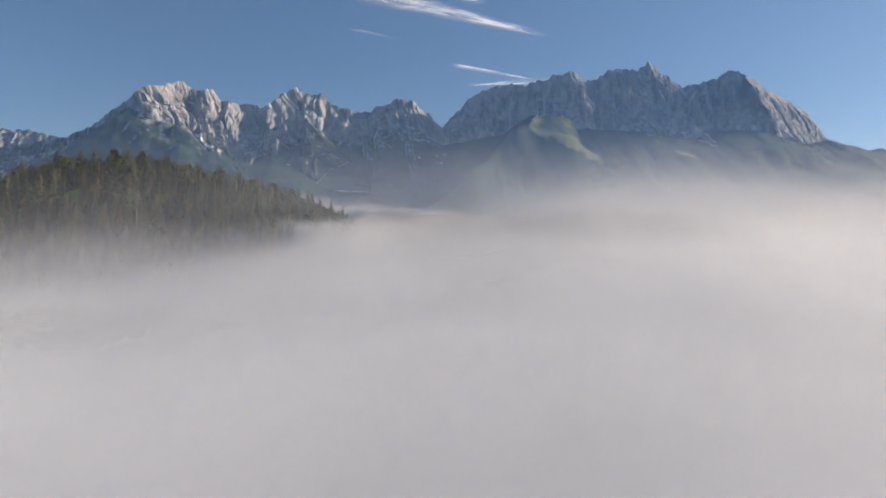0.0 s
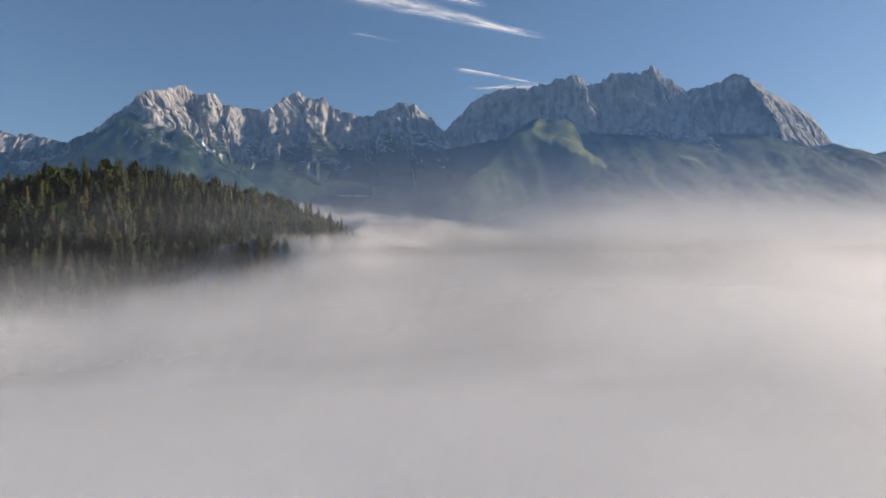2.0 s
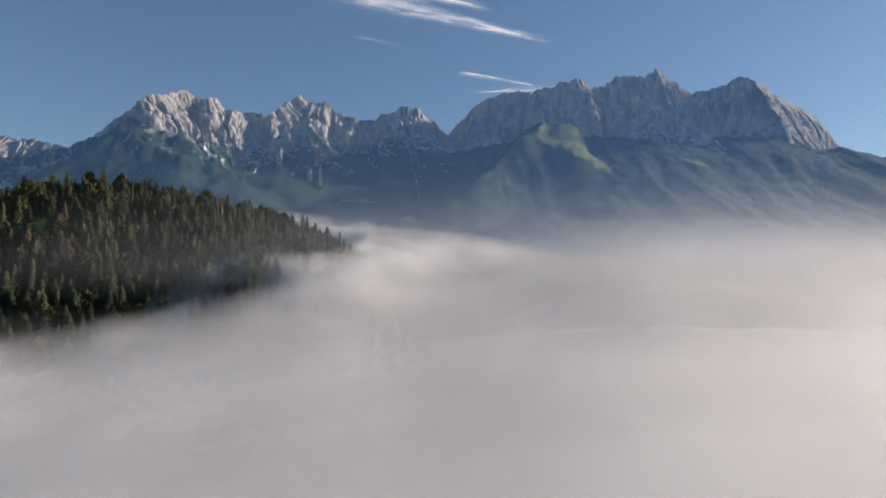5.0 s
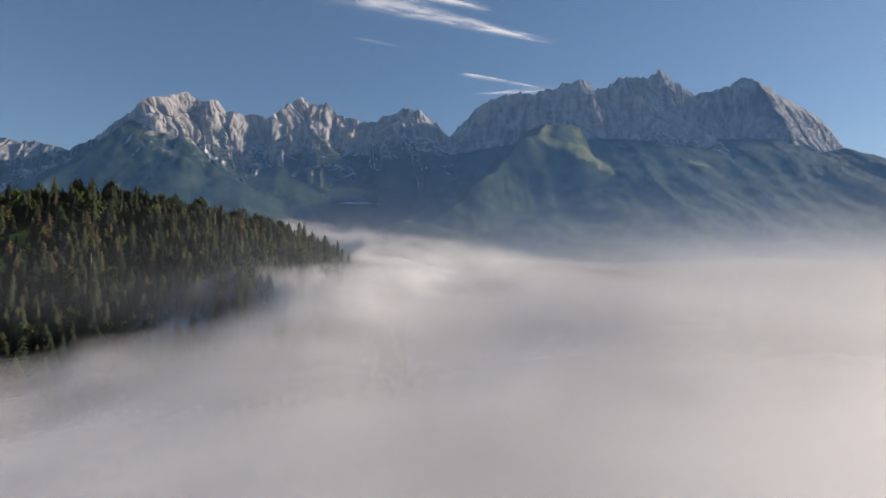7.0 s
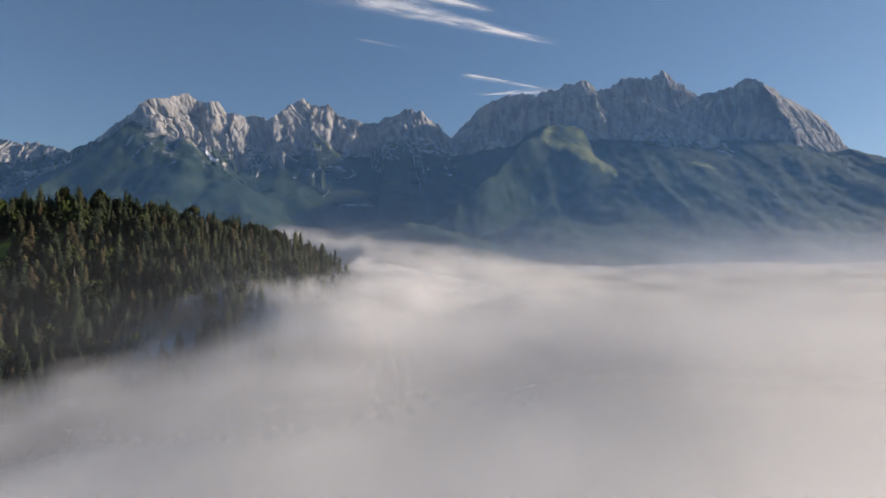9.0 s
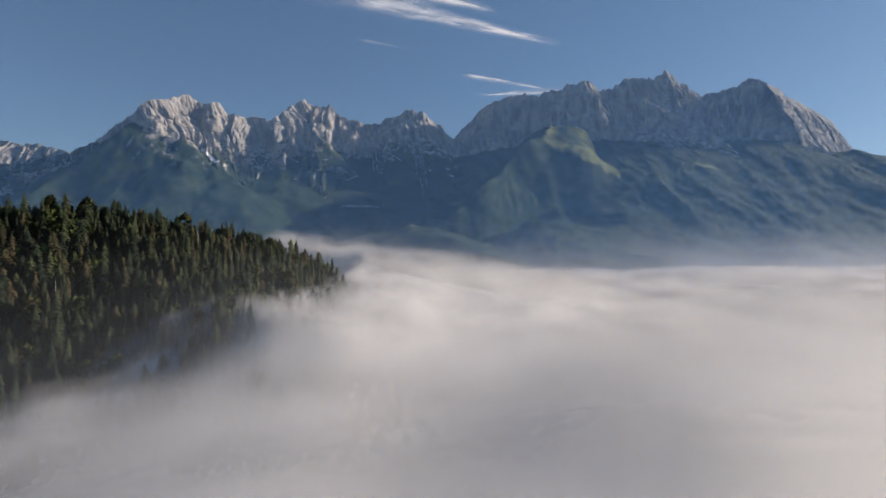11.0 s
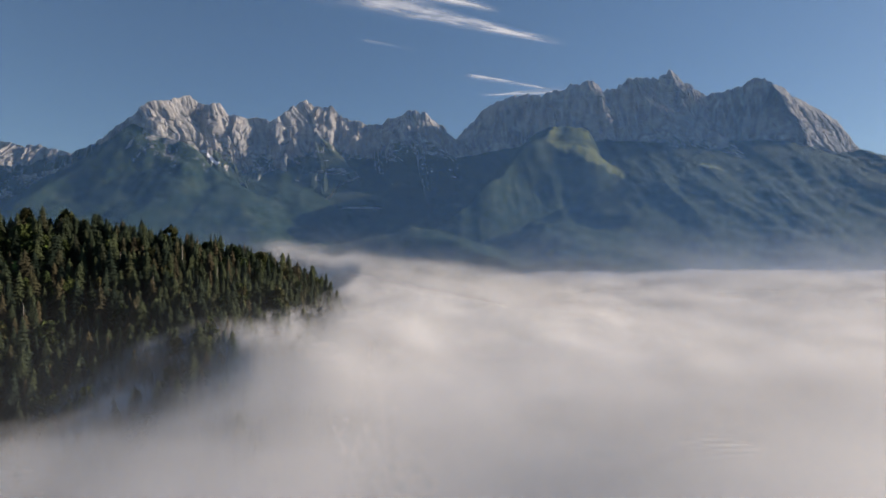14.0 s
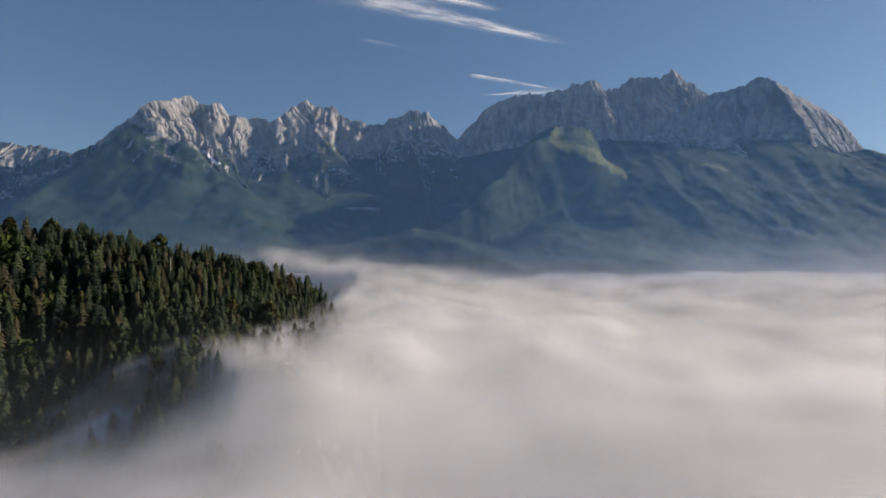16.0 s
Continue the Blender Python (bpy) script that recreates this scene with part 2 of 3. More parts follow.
# ---- the mountains ----
def massif(name, nodes, base, cliff, wall, talus, cols, rows, seed, label, relief=110.0, jag=24.0, spurs=190.0):
    """A rock massif along a crest of (x, y, z) nodes: a wall of `cliff` metres, then scree to `base`; gullied front, plain back."""
    nodes = np.array(nodes, float)
    leg = np.concatenate([[0], np.cumsum(np.hypot(*np.diff(nodes[:, :2], axis=0).T))])
    s = np.linspace(0, leg[-1], cols)
    cx, cy, cz = (np.interp(s, leg, nodes[:, k]) for k in range(3))
    smooth = np.hanning(max(9, cols // 9) | 1)
    smooth /= smooth.sum()
    half = len(smooth) // 2
    tx, ty = (np.gradient(np.convolve(np.pad(c, half, mode="reflect", reflect_type="odd"), smooth, "valid"), s) for c in (cx, cy))
    norm = np.hypot(tx, ty)
    nx, ny = ty / norm, -tx / norm
    tower = 0.5 * ridged(s / 60, 0.5, 0, 4, seed + 50, 0.65) + 0.5 * (0.35 + 0.75 * facets(s / 44, 0.5, seed + 55, 1.3, 0.9))
    cz = cz + jag * (tower - 0.6) * 2.2 + 0.7 * jag * (np.maximum(vnoise(s / 17, 1.5, 0, seed + 52) - 0.45, 0) - 0.12)
    v = np.concatenate([-np.linspace(1, 0, rows // 5)[:-1] ** 1.5, np.linspace(0, 1, rows) ** 1.6])[:, None]
    drop = np.abs(v) * (cz - base)[None]
    wall_here = cliff * (0.75 + 0.5 * fbm(s / 420, 3.3, 0, 3, seed + 9))[None]
    run = np.minimum(drop, wall_here) / math.tan(radians(wall)) + np.maximum(drop - wall_here, 0) / math.tan(radians(talus))
    z = cz[None] - drop
    sg, front = np.broadcast_to(s[None], z.shape), (v >= 0)
    fade = step(0, 130, drop)
    warp = 70 * (fbm(sg / 150, z / 170, 0, 3, seed + 80) - 0.5)
    lean = sg + warp + 0.18 * z
    push = relief * 0.70 * (ridged((sg + warp) / 260, z / 700, 0, 3, seed, 0.5) - 0.55) * 2 * (0.2 + 0.8 * fade)
    push += relief * 0.72 * (facets(lean / 125, z / 210, seed + 200) - 0.35) * (0.25 + 0.75 * fade)
    push += relief * 0.36 * (facets((lean + 0.3 * warp) / 46, z / 76, seed + 210, 1.0, 0.5) - 0.35) * (0.4 + 0.6 * fade)
    push += relief * 0.17 * (facets((sg - warp) / 18, z / 28, seed + 220, 1.2, 0.4) - 0.35) * (0.5 + 0.5 * fade)
    push += spurs * (ridged(sg / 620, z / 3000, 0, 2, seed + 30) - 0.6) * step(wall_here * 0.3, wall_here * 2.2, drop)
    # ledges: the wall steps back along its strata
    push += 7 * (1 - step(wall_here * 0.8, wall_here * 1.1, drop)) * (np.mod(z / 46 + 1.2 * fbm(sg / 260, z / 260, 0, 3, seed + 40), 1) - 0.5) * fade
    side = np.where(front, run + push, -run * 0.9 - push * 0.4)
    shift = 0.22 * relief * (fbm(sg / 120, z / 90, 0, 3, seed + 60) - 0.5) * fade
    x = cx[None] + nx[None] * side + tx[None] / norm[None] * shift
    y = cy[None] + ny[None] * side + ty[None] / norm[None] * shift
    z = z + 7 * (fbm(sg / 35, side / 35, 0, 3, seed + 70) - 0.5) * fade
    snow = np.zeros(x.shape)
    if seed == 23:   # an old snow field in the gully below the wall
        k = np.clip((x + 1408) / 92, 0, 1)
        snow = 1.0 - step(5, 9, np.hypot((x + 1408 - 92 * k) * 0.6, z - 866 + 82 * k ** 0.8) + 12 * (fbm(x / 14, z / 14, 0, 2, 3) - 0.5) - 3)
    ob = sheet(name, x, y, z, ROCK, (("snow", snow),), smooth=False)
    return tagged(ob, label, "mountain", "limestone mountain range")


massif("mountain", [(-3990, 4790, 1250), (-3806, 4800, 1225), (-3619, 4800, 1232), (-3478, 4790, 1183), (-3376, 4790, 1208), (-3086, 4760, 1136), (-2719, 4700, 1014), (-2300, 4650, 880)],
       300, 260, 62, 34, 360, 80, 11, "far pale limestone ridge lit by low sun")
massif("mountain", [(-2700, 2940, 630), (-2440, 3000, 689), (-2136, 3050, 746), (-1977, 3100, 807), (-1864, 3130, 857), (-1800, 3160, 925), (-1720, 3200, 1015), (-1661, 3235, 1082),
                    (-1632, 3260, 1112), (-1590, 3330, 1136), (-1569, 3430, 1170), (-1550, 3500, 1213), (-1528, 3540, 1185), (-1483, 3560, 1162), (-1436, 3570, 1187), (-1412, 3600, 1200),
                    (-1373, 3640, 1135), (-1272, 3665, 1110), (-1222, 3670, 1122), (-1117, 3690, 1099), (-1005, 3700, 1046)],
       250, 330, 66, 36, 760, 190, 23, "craggy grey limestone massif with sunlit walls and scree", 120, 26)
massif("mountain", [(-1247, 3850, 1099), (-1160, 3880, 1179), (-1117, 3930, 1221), (-1072, 4060, 1309), (-1024, 4110, 1350), (-967, 4130, 1305), (-916, 4130, 1308), (-860, 4140, 1319), (-800, 4150, 1255), (-725, 4150, 1219), (-628, 4150, 1200), (-505, 4160, 1182)],
       300, 260, 64, 36, 420, 150, 37, "sharp twin limestone peak above a dark cirque", 95, 26)
massif("mountain", [(-574, 4180, 1187), (-509, 4190, 1190), (-468, 4200, 1255), (-421, 4200, 1247), (-381, 4200, 1266), (-343, 4210, 1296), (-285, 4220, 1315), (-223, 4230, 1285), (-169, 4270, 1240), (-102, 4300, 1219), (-51, 4330, 1141), (50, 4360, 1107), (152, 4380, 1070)],
       300, 230, 62, 36, 340, 130, 41, "small serrated limestone peak beside a notch", 80, 26)
massif("mountain", [(-260, 4470, 930), (-120, 4450, 1020), (10, 4420, 1140), (131, 4380, 1266), (222, 4330, 1351), (281, 4310, 1372), (404, 4270, 1400), (559, 4220, 1405), (589, 4210, 1370),
                    (648, 4190, 1420), (719, 4160, 1404), (775, 4130, 1448), (831, 4110, 1434), (882, 4100, 1467), (941, 4140, 1444), (997, 4170, 1409), (1106, 4185, 1435),
                    (1205, 4190, 1500), (1304, 4200, 1510), (1391, 4210, 1490), (1468, 4225, 1562), (1503, 4240, 1565), (1544, 4260, 1520), (1664, 4290, 1454), (1742, 4300, 1408), (1878, 4290, 1429), (1959, 4280, 1453), (2038, 4220, 1505), (2089, 4170, 1493), (2140, 4080, 1404), (2230, 4130, 1350)],
       350, 400, 68, 38, 900, 180, 53, "long grey limestone massif, its wall in morning shade", 100, 28)
massif("mountain", [(2030, 3960, 1380), (2140, 4050, 1394), (2254, 4120, 1347), (2520, 4330, 1326), (2820, 4560, 1282), (2979, 4680, 1199), (3141, 4800, 1084), (3474, 4850, 857)],
       350, 420, 66, 36, 400, 140, 67, "sunlit rounded limestone buttress at the massif's end", 45, 10)


def ridge_height(x, y, nodes, slope, width):
    """Height of a rounded ridge along nodes (x, y, z)."""
    best = np.full(x.shape, -1e9)
    for a, b in zip(nodes[:-1], nodes[1:]):
        dx, dy = b[0] - a[0], b[1] - a[1]
        k = np.clip(((x - a[0]) * dx + (y - a[1]) * dy) / (dx * dx + dy * dy), 0, 1)
        d = np.hypot(x - a[0] - k * dx, y - a[1] - k * dy)
        left, right = slope if isinstance(slope, tuple) else (slope, slope)
        gentle = (right * np.minimum(d, 190) + left * np.maximum(d - 190, 0)) / np.maximum(d, 1)
        fall = np.where((x - a[0]) * dy - (y - a[1]) * dx < 0, gentle, left)
        best = np.maximum(best, a[2] + k * (b[2] - a[2]) - fall * (np.sqrt(d * d + width * width) - width))
    return best


def lower_slopes():
    x, y = np.meshgrid(np.arange(-4000, 4400, 10.0), np.arange(1950, 4500, 9.0))
    wx = x + 160 * (fbm(x / 400, y / 400, 0, 3, 90) - 0.5)
    wy = y + 160 * (fbm(x / 400, y / 400, 5, 3, 91) - 0.5)
    z = 120 * step(1900, 2500, y) + 200 * step(2600, 4100, y)
    ridges = [
        ([(-4300, 4350, 900), (-2700, 3000, 520), (-1750, 3000, 560), (-1430, 3230, 620), (-1100, 3780, 850), (-600, 4200, 990), (0, 4250, 940), (400, 4060, 1000), (900, 3960, 1020),
          (1500, 4000, 1030), (2300, 4200, 1000), (2800, 4350, 930), (3500, 4500, 780), (4600, 4500, 680)], 0.55, 60),
        ([(560, 3800, 900), (640, 3600, 760), (740, 3350, 600), (850, 2900, 430)], 0.8, 30),
        ([(480, 3850, 980), (520, 3700, 900), (590, 3400, 660), (560, 3000, 450), (459, 2700, 390)], 0.95, 30),
        ([(950, 3950, 960), (1382, 3900, 986), (1979, 3900, 996), (2164, 3920, 953), (2561, 3950, 929), (2701, 3950, 911), (3300, 3950, 830), (4300, 3900, 760)], 0.62, 60),
        ([(1270, 3800, 900), (1328, 3500, 752), (1471, 3350, 648), (1680, 3050, 440)], (0.9, 0.4), 25),
        ([(2100, 3850, 930), (2050, 3400, 650), (2000, 2900, 400)], 0.7, 60),
        ([(2700, 3900, 880), (2500, 3300, 560), (2400, 2800, 360)], 0.7, 60),
        ([(-1480, 3420, 900), (-1400, 3250, 735), (-1336, 3100, 578), (-1231, 2900, 470), (-1100, 2600, 300)], 0.85, 35),
        ([(-1650, 3240, 990), (-1504, 3180, 906), (-1356, 3120, 808), (-1225, 3080, 728), (-1195, 3030, 640), (-1171, 2950, 555), (-1150, 2800, 430)], (0.80, 0.9), 14),
        ([(-2440, 3000, 640), (-2100, 2850, 520), (-1578, 2600, 420), (-1300, 2450, 300)], 0.5, 80),
        ([(-1750, 3150, 800), (-1700, 2900, 560), (-1650, 2600, 400)], 0.8, 40),
        ([(-800, 4050, 850), (-700, 3700, 640), (-650, 3200, 430), (-700, 2800, 320)], 0.7, 60),
        ([(-150, 4300, 860), (-50, 3900, 690), (60, 3400, 460), (100, 3000, 330)], 0.7, 60),
        ([(-900, 2480, 270), (-455, 2450, 310), (-114, 2500, 368), (60, 2540, 310), (260, 2560, 240)], 0.42, 90),
        ([(300, 2700, 330), (459, 2700, 405), (700, 2740, 375), (939, 2700, 345), (1300, 2760, 300)], 0.45, 90)]
    for nodes, slope, width in ridges:
        r = ridge_height(wx, wy, nodes, slope, width)
        k = np.clip(0.5 + 0.5 * (r - z) / 40, 0, 1)
        z = z * (1 - k) + r * k + 40 * k * (1 - k)
    ribs = bell(x, y, -1470, 3110, 280, 190)
    z = z + ribs * (95 * (facets(wx / 120, wy / 120, 99) - 0.4) + 36 * (facets(wx / 48, wy / 48, 103) - 0.4))
    # a steep alp that faces the morning sun, broken off below, with a gully between it and the great wall
    alp = 861 - 0.58 * (wx - 411) + 0.93 * (wy - 3200) + 42 * (ridged((wx - 0.5 * wy) / 75, wy / 400, 0, 3, 93) - 0.6)
    brow = 828 - 0.58 * (wx - 411) - 1.6 * (3200 - wy) + 30 * (ridged(wx / 70, wy / 200, 0, 3, 92) - 0.6)
    gully = alp - 1.2 * np.maximum((wx - 754) * 0.93 + (wy - 3560) * 0.37, 0)
    west = 861 + 0.8 * (wx - 450) + 0.15 * (wy - 3200) + 50 * (ridged(wx / 200, wy / 140, 0, 3, 94) - 0.6)
    face = np.minimum(np.minimum(alp, brow), np.minimum(np.minimum(gully, west), 1000))
    on_alp = step(-6, 6, face - z) * step(-25, 0, face - alp)
    z = np.maximum(z, face)
    plain = 1 - 0.8 * bell(x, y, 700, 3350, 170, 170)
    z = z + plain * 60 * (ridged(wx / 300, wy / 1500, 0, 3, 95) - 0.6) * step(150, 500, z) + plain * 15 * (ridged((wx + 0.25 * wy) / 120, wy / 300, 0, 4, 97) - 0.6) * step(200, 500, z)
    z = np.minimum(z, 90 + 990 * step(2000, 3000, y))
    z = z + 22 * (0.4 + 0.6 * plain) * (fbm(x / 60, y / 60, 0, 4, 96, 0.62) - 0.5)
    pasture = 0.24 * on_alp + 0.40 * bell(x, y, 1400, 3420, 90, 60) + 0.12 * bell(x, y, -60, 2500, 260, 120) - 0.05
    pasture += 0.22 * bell(x, y, -1400, 3150, 110, 50)
    scree = 0.30 * bell(x, y, -1800, 3000, 250, 160) + 0.1 * bell(x, y, -60, 3800, 220, 250) + 0.20 * bell(x, y, -1195, 3010, 60, 110) + 0.34 * bell(x, y, -1560, 3200, 120, 70) - 0.05
    ob = sheet("mountain_slopes", x, y, z, SLOPE, (("pasture", pasture), ("scree", scree), ("ribs", 0.36 * ribs - 0.02)))
    tagged(ob, "dark forested lower slopes with pasture and scree", "mountainside", kind="structure")


lower_slopes()

# ---- valley floor, out to the horizon ----
gx, gy = np.meshgrid(np.linspace(-9000, 9000, 240), np.linspace(-6000, 9000, 200))
m = Nodes("valley_meadow")
GRASS = m.surface(m.mix(m.noise(m.place(), 0.02), (0.055, 0.095, 0.025), (0.11, 0.15, 0.045)), 0.95, m.bump(m.noise(m.place(), 1.5), 0.5, 0.3), 0.1)
tagged(sheet("ground", gx, gy, 6 * fbm(gx / 300, gy / 300, 0, 3, 5) - 4, GRASS), "green valley floor beneath the fog", "ground", kind="structure")


# ---- the forested hill ----
UX, UY = 0.847, 0.531     # along the hill's crest, away from the camera


def hill_height(x, y):
    u = (x + 304) * UX + (y - 558) * UY
    v = (x + 304) * UY - (y - 558) * UX
    crest = np.interp(u, [-500, -300, -110, -70, -35, 0, 60, 110, 166, 200, 222, 245, 275, 340], [-30, 10, 50, 62, 76, 83, 76, 64, 53, 41, 29, 8, -40, -130])
    fall = np.where(v > 0, 0.72 - 0.32 * step(10, 100, u), 0.42)
    bench = 4 * bell(u, v, -25, 62, 35, 10)
    z = crest - fall * (np.sqrt(v * v + 35 * 35) - 35) + bench + 7 * (fbm(x / 60, y / 60, 0, 3, 7) - 0.5)
    return np.maximum(Z0 + z, -6)


hx, hy = np.meshgrid(np.arange(-1000, 260, 4.5), np.arange(180, 1150, 4.5))
m = Nodes("hill_ground")
floor_mix = m.mix(m.noise(m.place(), 0.4), (0.020, 0.020, 0.012), (0.050, 0.045, 0.025))
field_mix = m.mix(m.noise(m.place(), 0.15), (0.075, 0.125, 0.022), (0.13, 0.185, 0.040))
HILL = m.surface(m.mix(m.attribute("pasture"), floor_mix, field_mix), 0.95, m.bump(m.noise(m.place(), 1.2), 0.6, 0.4), 0.1)


def hill_frame(x, y):
    return (x + 304) * UX + (y - 558) * UY, (x + 304) * UY - (y - 558) * UX


def in_clearing(x, y):
    """The pasture on the bench, and a narrow track above it."""
    u, v = hill_frame(x, y)
    edge = 6 * (fbm(x / 14, y / 14, 0, 2, 77) - 0.5)
    field = ((u + 25) / (33 + edge)) ** 2 + ((v - 57) / (14 + 0.5 * edge)) ** 2 < 1
    track = (np.abs(v - 26 - 0.05 * u + edge) < 4) & (u > -30) & (u < 40)
    return field | track


tagged(sheet("hill", hx, hy, hill_height(hx, hy), HILL, (("pasture", in_clearing(hx, hy).astype(float)),)), "steep hillside with a small green pasture among spruces", "hill", kind="structure")


# ---- spruces ----
def part(name, co, faces, material, parent, smooth=False, label="", share=None):
    """One mesh object under a thing."""
    me = share or bpy.data.meshes.new(name)
    if not share:
        fill(me, np.asarray(co, float), np.asarray(faces), smooth)
        me.materials.append(material)
    ob = new(name, me)
    ob.parent = parent
    return tagged(ob, label)


def crown_arrays(seed, tiers=15, spokes=6):
    """A spruce crown of drooping, ragged whorls that overlap into one plume, one unit tall: vertices and triangles."""
    rng = np.random.default_rng(seed)
    co, tri = [], []
    lean = rng.normal(0, 0.014, 2)
    girth, full = rng.uniform(0.125, 0.185), rng.uniform(0.5, 0.8)
    for i in range(tiers):
        f = i / (tiers - 1)
        top = 0.14 + 0.83 * f
        reach = girth * (1 - f) ** full * rng.uniform(0.82, 1.12) * (0.72 + 0.28 * min(1, f * 5)) + 0.011
        droop = 0.125 * (1 - 0.55 * f)
        start = len(co)
        cx, cy = lean * top + rng.normal(0, 0.010, 2) * (1 - f)
        co.append((cx, cy, min(1.0, top + 0.05)))
        turn = rng.uniform(0, 6.28)
        for k in range(spokes * 2):
            a = turn + math.pi * k / spokes + rng.normal(0, 0.13)
            r = reach * (rng.uniform(0.75, 1.25) if k % 2 == 0 else rng.uniform(0.58, 0.85))
            z = top - droop * (rng.uniform(0.6, 1.2) if k % 2 == 0 else rng.uniform(0.35, 0.6))
            co.append((cx + r * math.cos(a), cy + r * math.sin(a), max(0.03, z)))
        tri += [(start, start + 1 + k, start + 1 + (k + 1) % (spokes * 2)) for k in range(spokes * 2)]
    return np.array(co), np.array(tri)


def tube_arrays(points, radii, sides=6):
    """A tapered stem along points: vertices and quads."""
    pts = np.array(points, float)
    ring = np.linspace(0, 2 * math.pi, sides, endpoint=False)
    co = np.concatenate([p + np.stack([r * np.cos(ring), r * np.sin(ring), 0 * ring], -1) for p, r in zip(pts, radii)])
    quads = [(j * sides + k, j * sides + (k + 1) % sides, (j + 1) * sides + (k + 1) % sides, (j + 1) * sides + k) for j in range(len(pts) - 1) for k in range(sides)]
    return co, np.array(quads)


def forest(seed=3):
    rng = np.random.default_rng(seed)
    gap = 6.2
    gx, gy = np.meshgrid(np.arange(-720, 40, gap), np.arange(320, 860, gap))
    x = gx.ravel() + rng.uniform(-2.7, 2.7, gx.size)
    y = gy.ravel() + rng.uniform(-2.7, 2.7, gx.size)
    z = hill_height(x, y)
    stand = fbm(x / 45, y / 45, 0, 3, 55)
    u, v = hill_frame(x, y)
    keep = (z > Z0 - 58) & (v > -65) & (u < 210) & (x > -0.80 * y - 15) & (rng.random(x.size) < 0.70 + 0.5 * stand) & ~in_clearing(x, y)
    x, y, z, stand = x[keep], y[keep], z[keep], stand[keep]
    height = (rng.normal(17.6, 4.2, x.size) + 12 * (stand - 0.5)).clip(7, 28)
    u, v = u[keep], v[keep]
    leafy = (rng.random(x.size) < 0.10 + 0.2 * np.exp(-((u + 20) ** 2 / 3000 + (v - 45) ** 2 / 900))) & (np.abs(u) < 260)
    return x, y, z, height, stand, leafy


kinds = [crown_arrays(100 + i, 12 + i % 3, 6) for i in range(10)]
fx, fy, fz, fh, fs, leafy = forest()
rng = np.random.default_rng(8)
# the stand that the drone passes nearest: trees of their own
near = np.hypot(fx - 5, fy - 150)
near[(fz < Z0 - 42) | (fx < -420)] = 1e9
own = np.zeros(len(fx), bool)
own[np.argsort(near)[:300]] = True
own &= ~leafy

m = Nodes("spruce_bark")
BARK = m.surface(m.mix(m.noise(m.place((1, 1, 0.2)), 3.0), (0.075, 0.055, 0.042), (0.16, 0.125, 0.10)), 0.9, m.bump(m.noise(m.place((1, 1, 0.2)), 9.0), 0.6, 0.05))
m = Nodes("dead_wood")
SNAG = m.surface(m.mix(m.noise(m.place((1, 1, 0.2)), 2.0), (0.17, 0.15, 0.13), (0.32, 0.29, 0.26)), 0.85, m.bump(m.noise(m.place((1, 1, 0.2)), 8.0), 0.5, 0.05))

protos = []
for i, (co, tri) in enumerate(kinds):
    tree = tagged(new("spruce"), "dark green spruce with drooping ragged whorls on the hillside", "tree", "spruces on the hill")
    part("trunk", *tube_arrays([(0, 0, -0.06), (0, 0, 0.3), (0, 0, 0.8)], (0.016, 0.012, 0.004)), BARK, tree)
    part("crown", co, tri, SPRUCE, tree, True)
    protos.append(tree)
used = set()
for i in np.flatnonzero(own):
    k = i % len(protos)
    w = fh[i] * rng.uniform(1.3, 1.9)
    place = pose(fx[i], fy[i], fz[i], rng.normal(0, 1.2), rng.normal(0, 1.2), rng.uniform(0, 360))
    ob = protos[k] if k not in used else copy_thing(protos[k], place)
    used.add(k)
    ob.matrix_basis = place @ Matrix.Diagonal((w, w, fh[i], 1))

# the rest of the wood
cos, tris, tints, n = [], [], [], 0
for i in np.flatnonzero(~own & ~leafy):
    co, tri = kinds[i % len(kinds)]
    a, w = rng.uniform(0, 6.28), fh[i] * rng.uniform(1.3, 1.9)
    c, s = math.cos(a) * w, math.sin(a) * w
    cos.append(np.stack([fx[i] + co[:, 0] * c - co[:, 1] * s, fy[i] + co[:, 0] * s + co[:, 1] * c, fz[i] - 0.5 + co[:, 2] * fh[i]], -1))
    tris.append(tri + n)
    tints.append(np.full(len(co), rng.random()))
    n += len(co)
me = bpy.data.meshes.new("spruce_forest")
fill(me, np.concatenate(cos), np.concatenate(tris), True)
me.attributes.new("tint", "FLOAT", "POINT").data.foreach_set("value", np.concatenate(tints).astype(np.float32))
me.materials.append(SPRUCE)
tagged(new("spruce_forest", me), "dense dark green spruce forest covering the hillside", "forest", kind="stuff")


# ---- broadleaved trees and dead stems among the spruces ----
def leaf_arrays(seed, clumps=26, leaves=12):
    """A loose crown of leaf clumps, one unit tall."""
    rng = np.random.default_rng(seed)
    co, tri = [], []
    for _ in range(clumps):
        f = rng.uniform(0.0, 1.0)
        r = 0.27 * math.sin(math.pi * (0.12 + 0.80 * f)) * rng.uniform(0.45, 1.0)
        a = rng.uniform(0, 6.28)
        c = np.array([r * math.cos(a), r * math.sin(a), 0.30 + 0.66 * f])
        for _ in range(leaves):
            d = rng.normal(0, 0.045, 3)
            p, q = rng.normal(0, 0.034, 3), rng.normal(0, 0.034, 3)
            k = len(co)
            co += [c + d - p - q, c + d + p - q, c + d + p + q, c + d - p + q]
            tri += [(k, k + 1, k + 2), (k, k + 2, k + 3)]
    return np.array(co), np.array(tri)


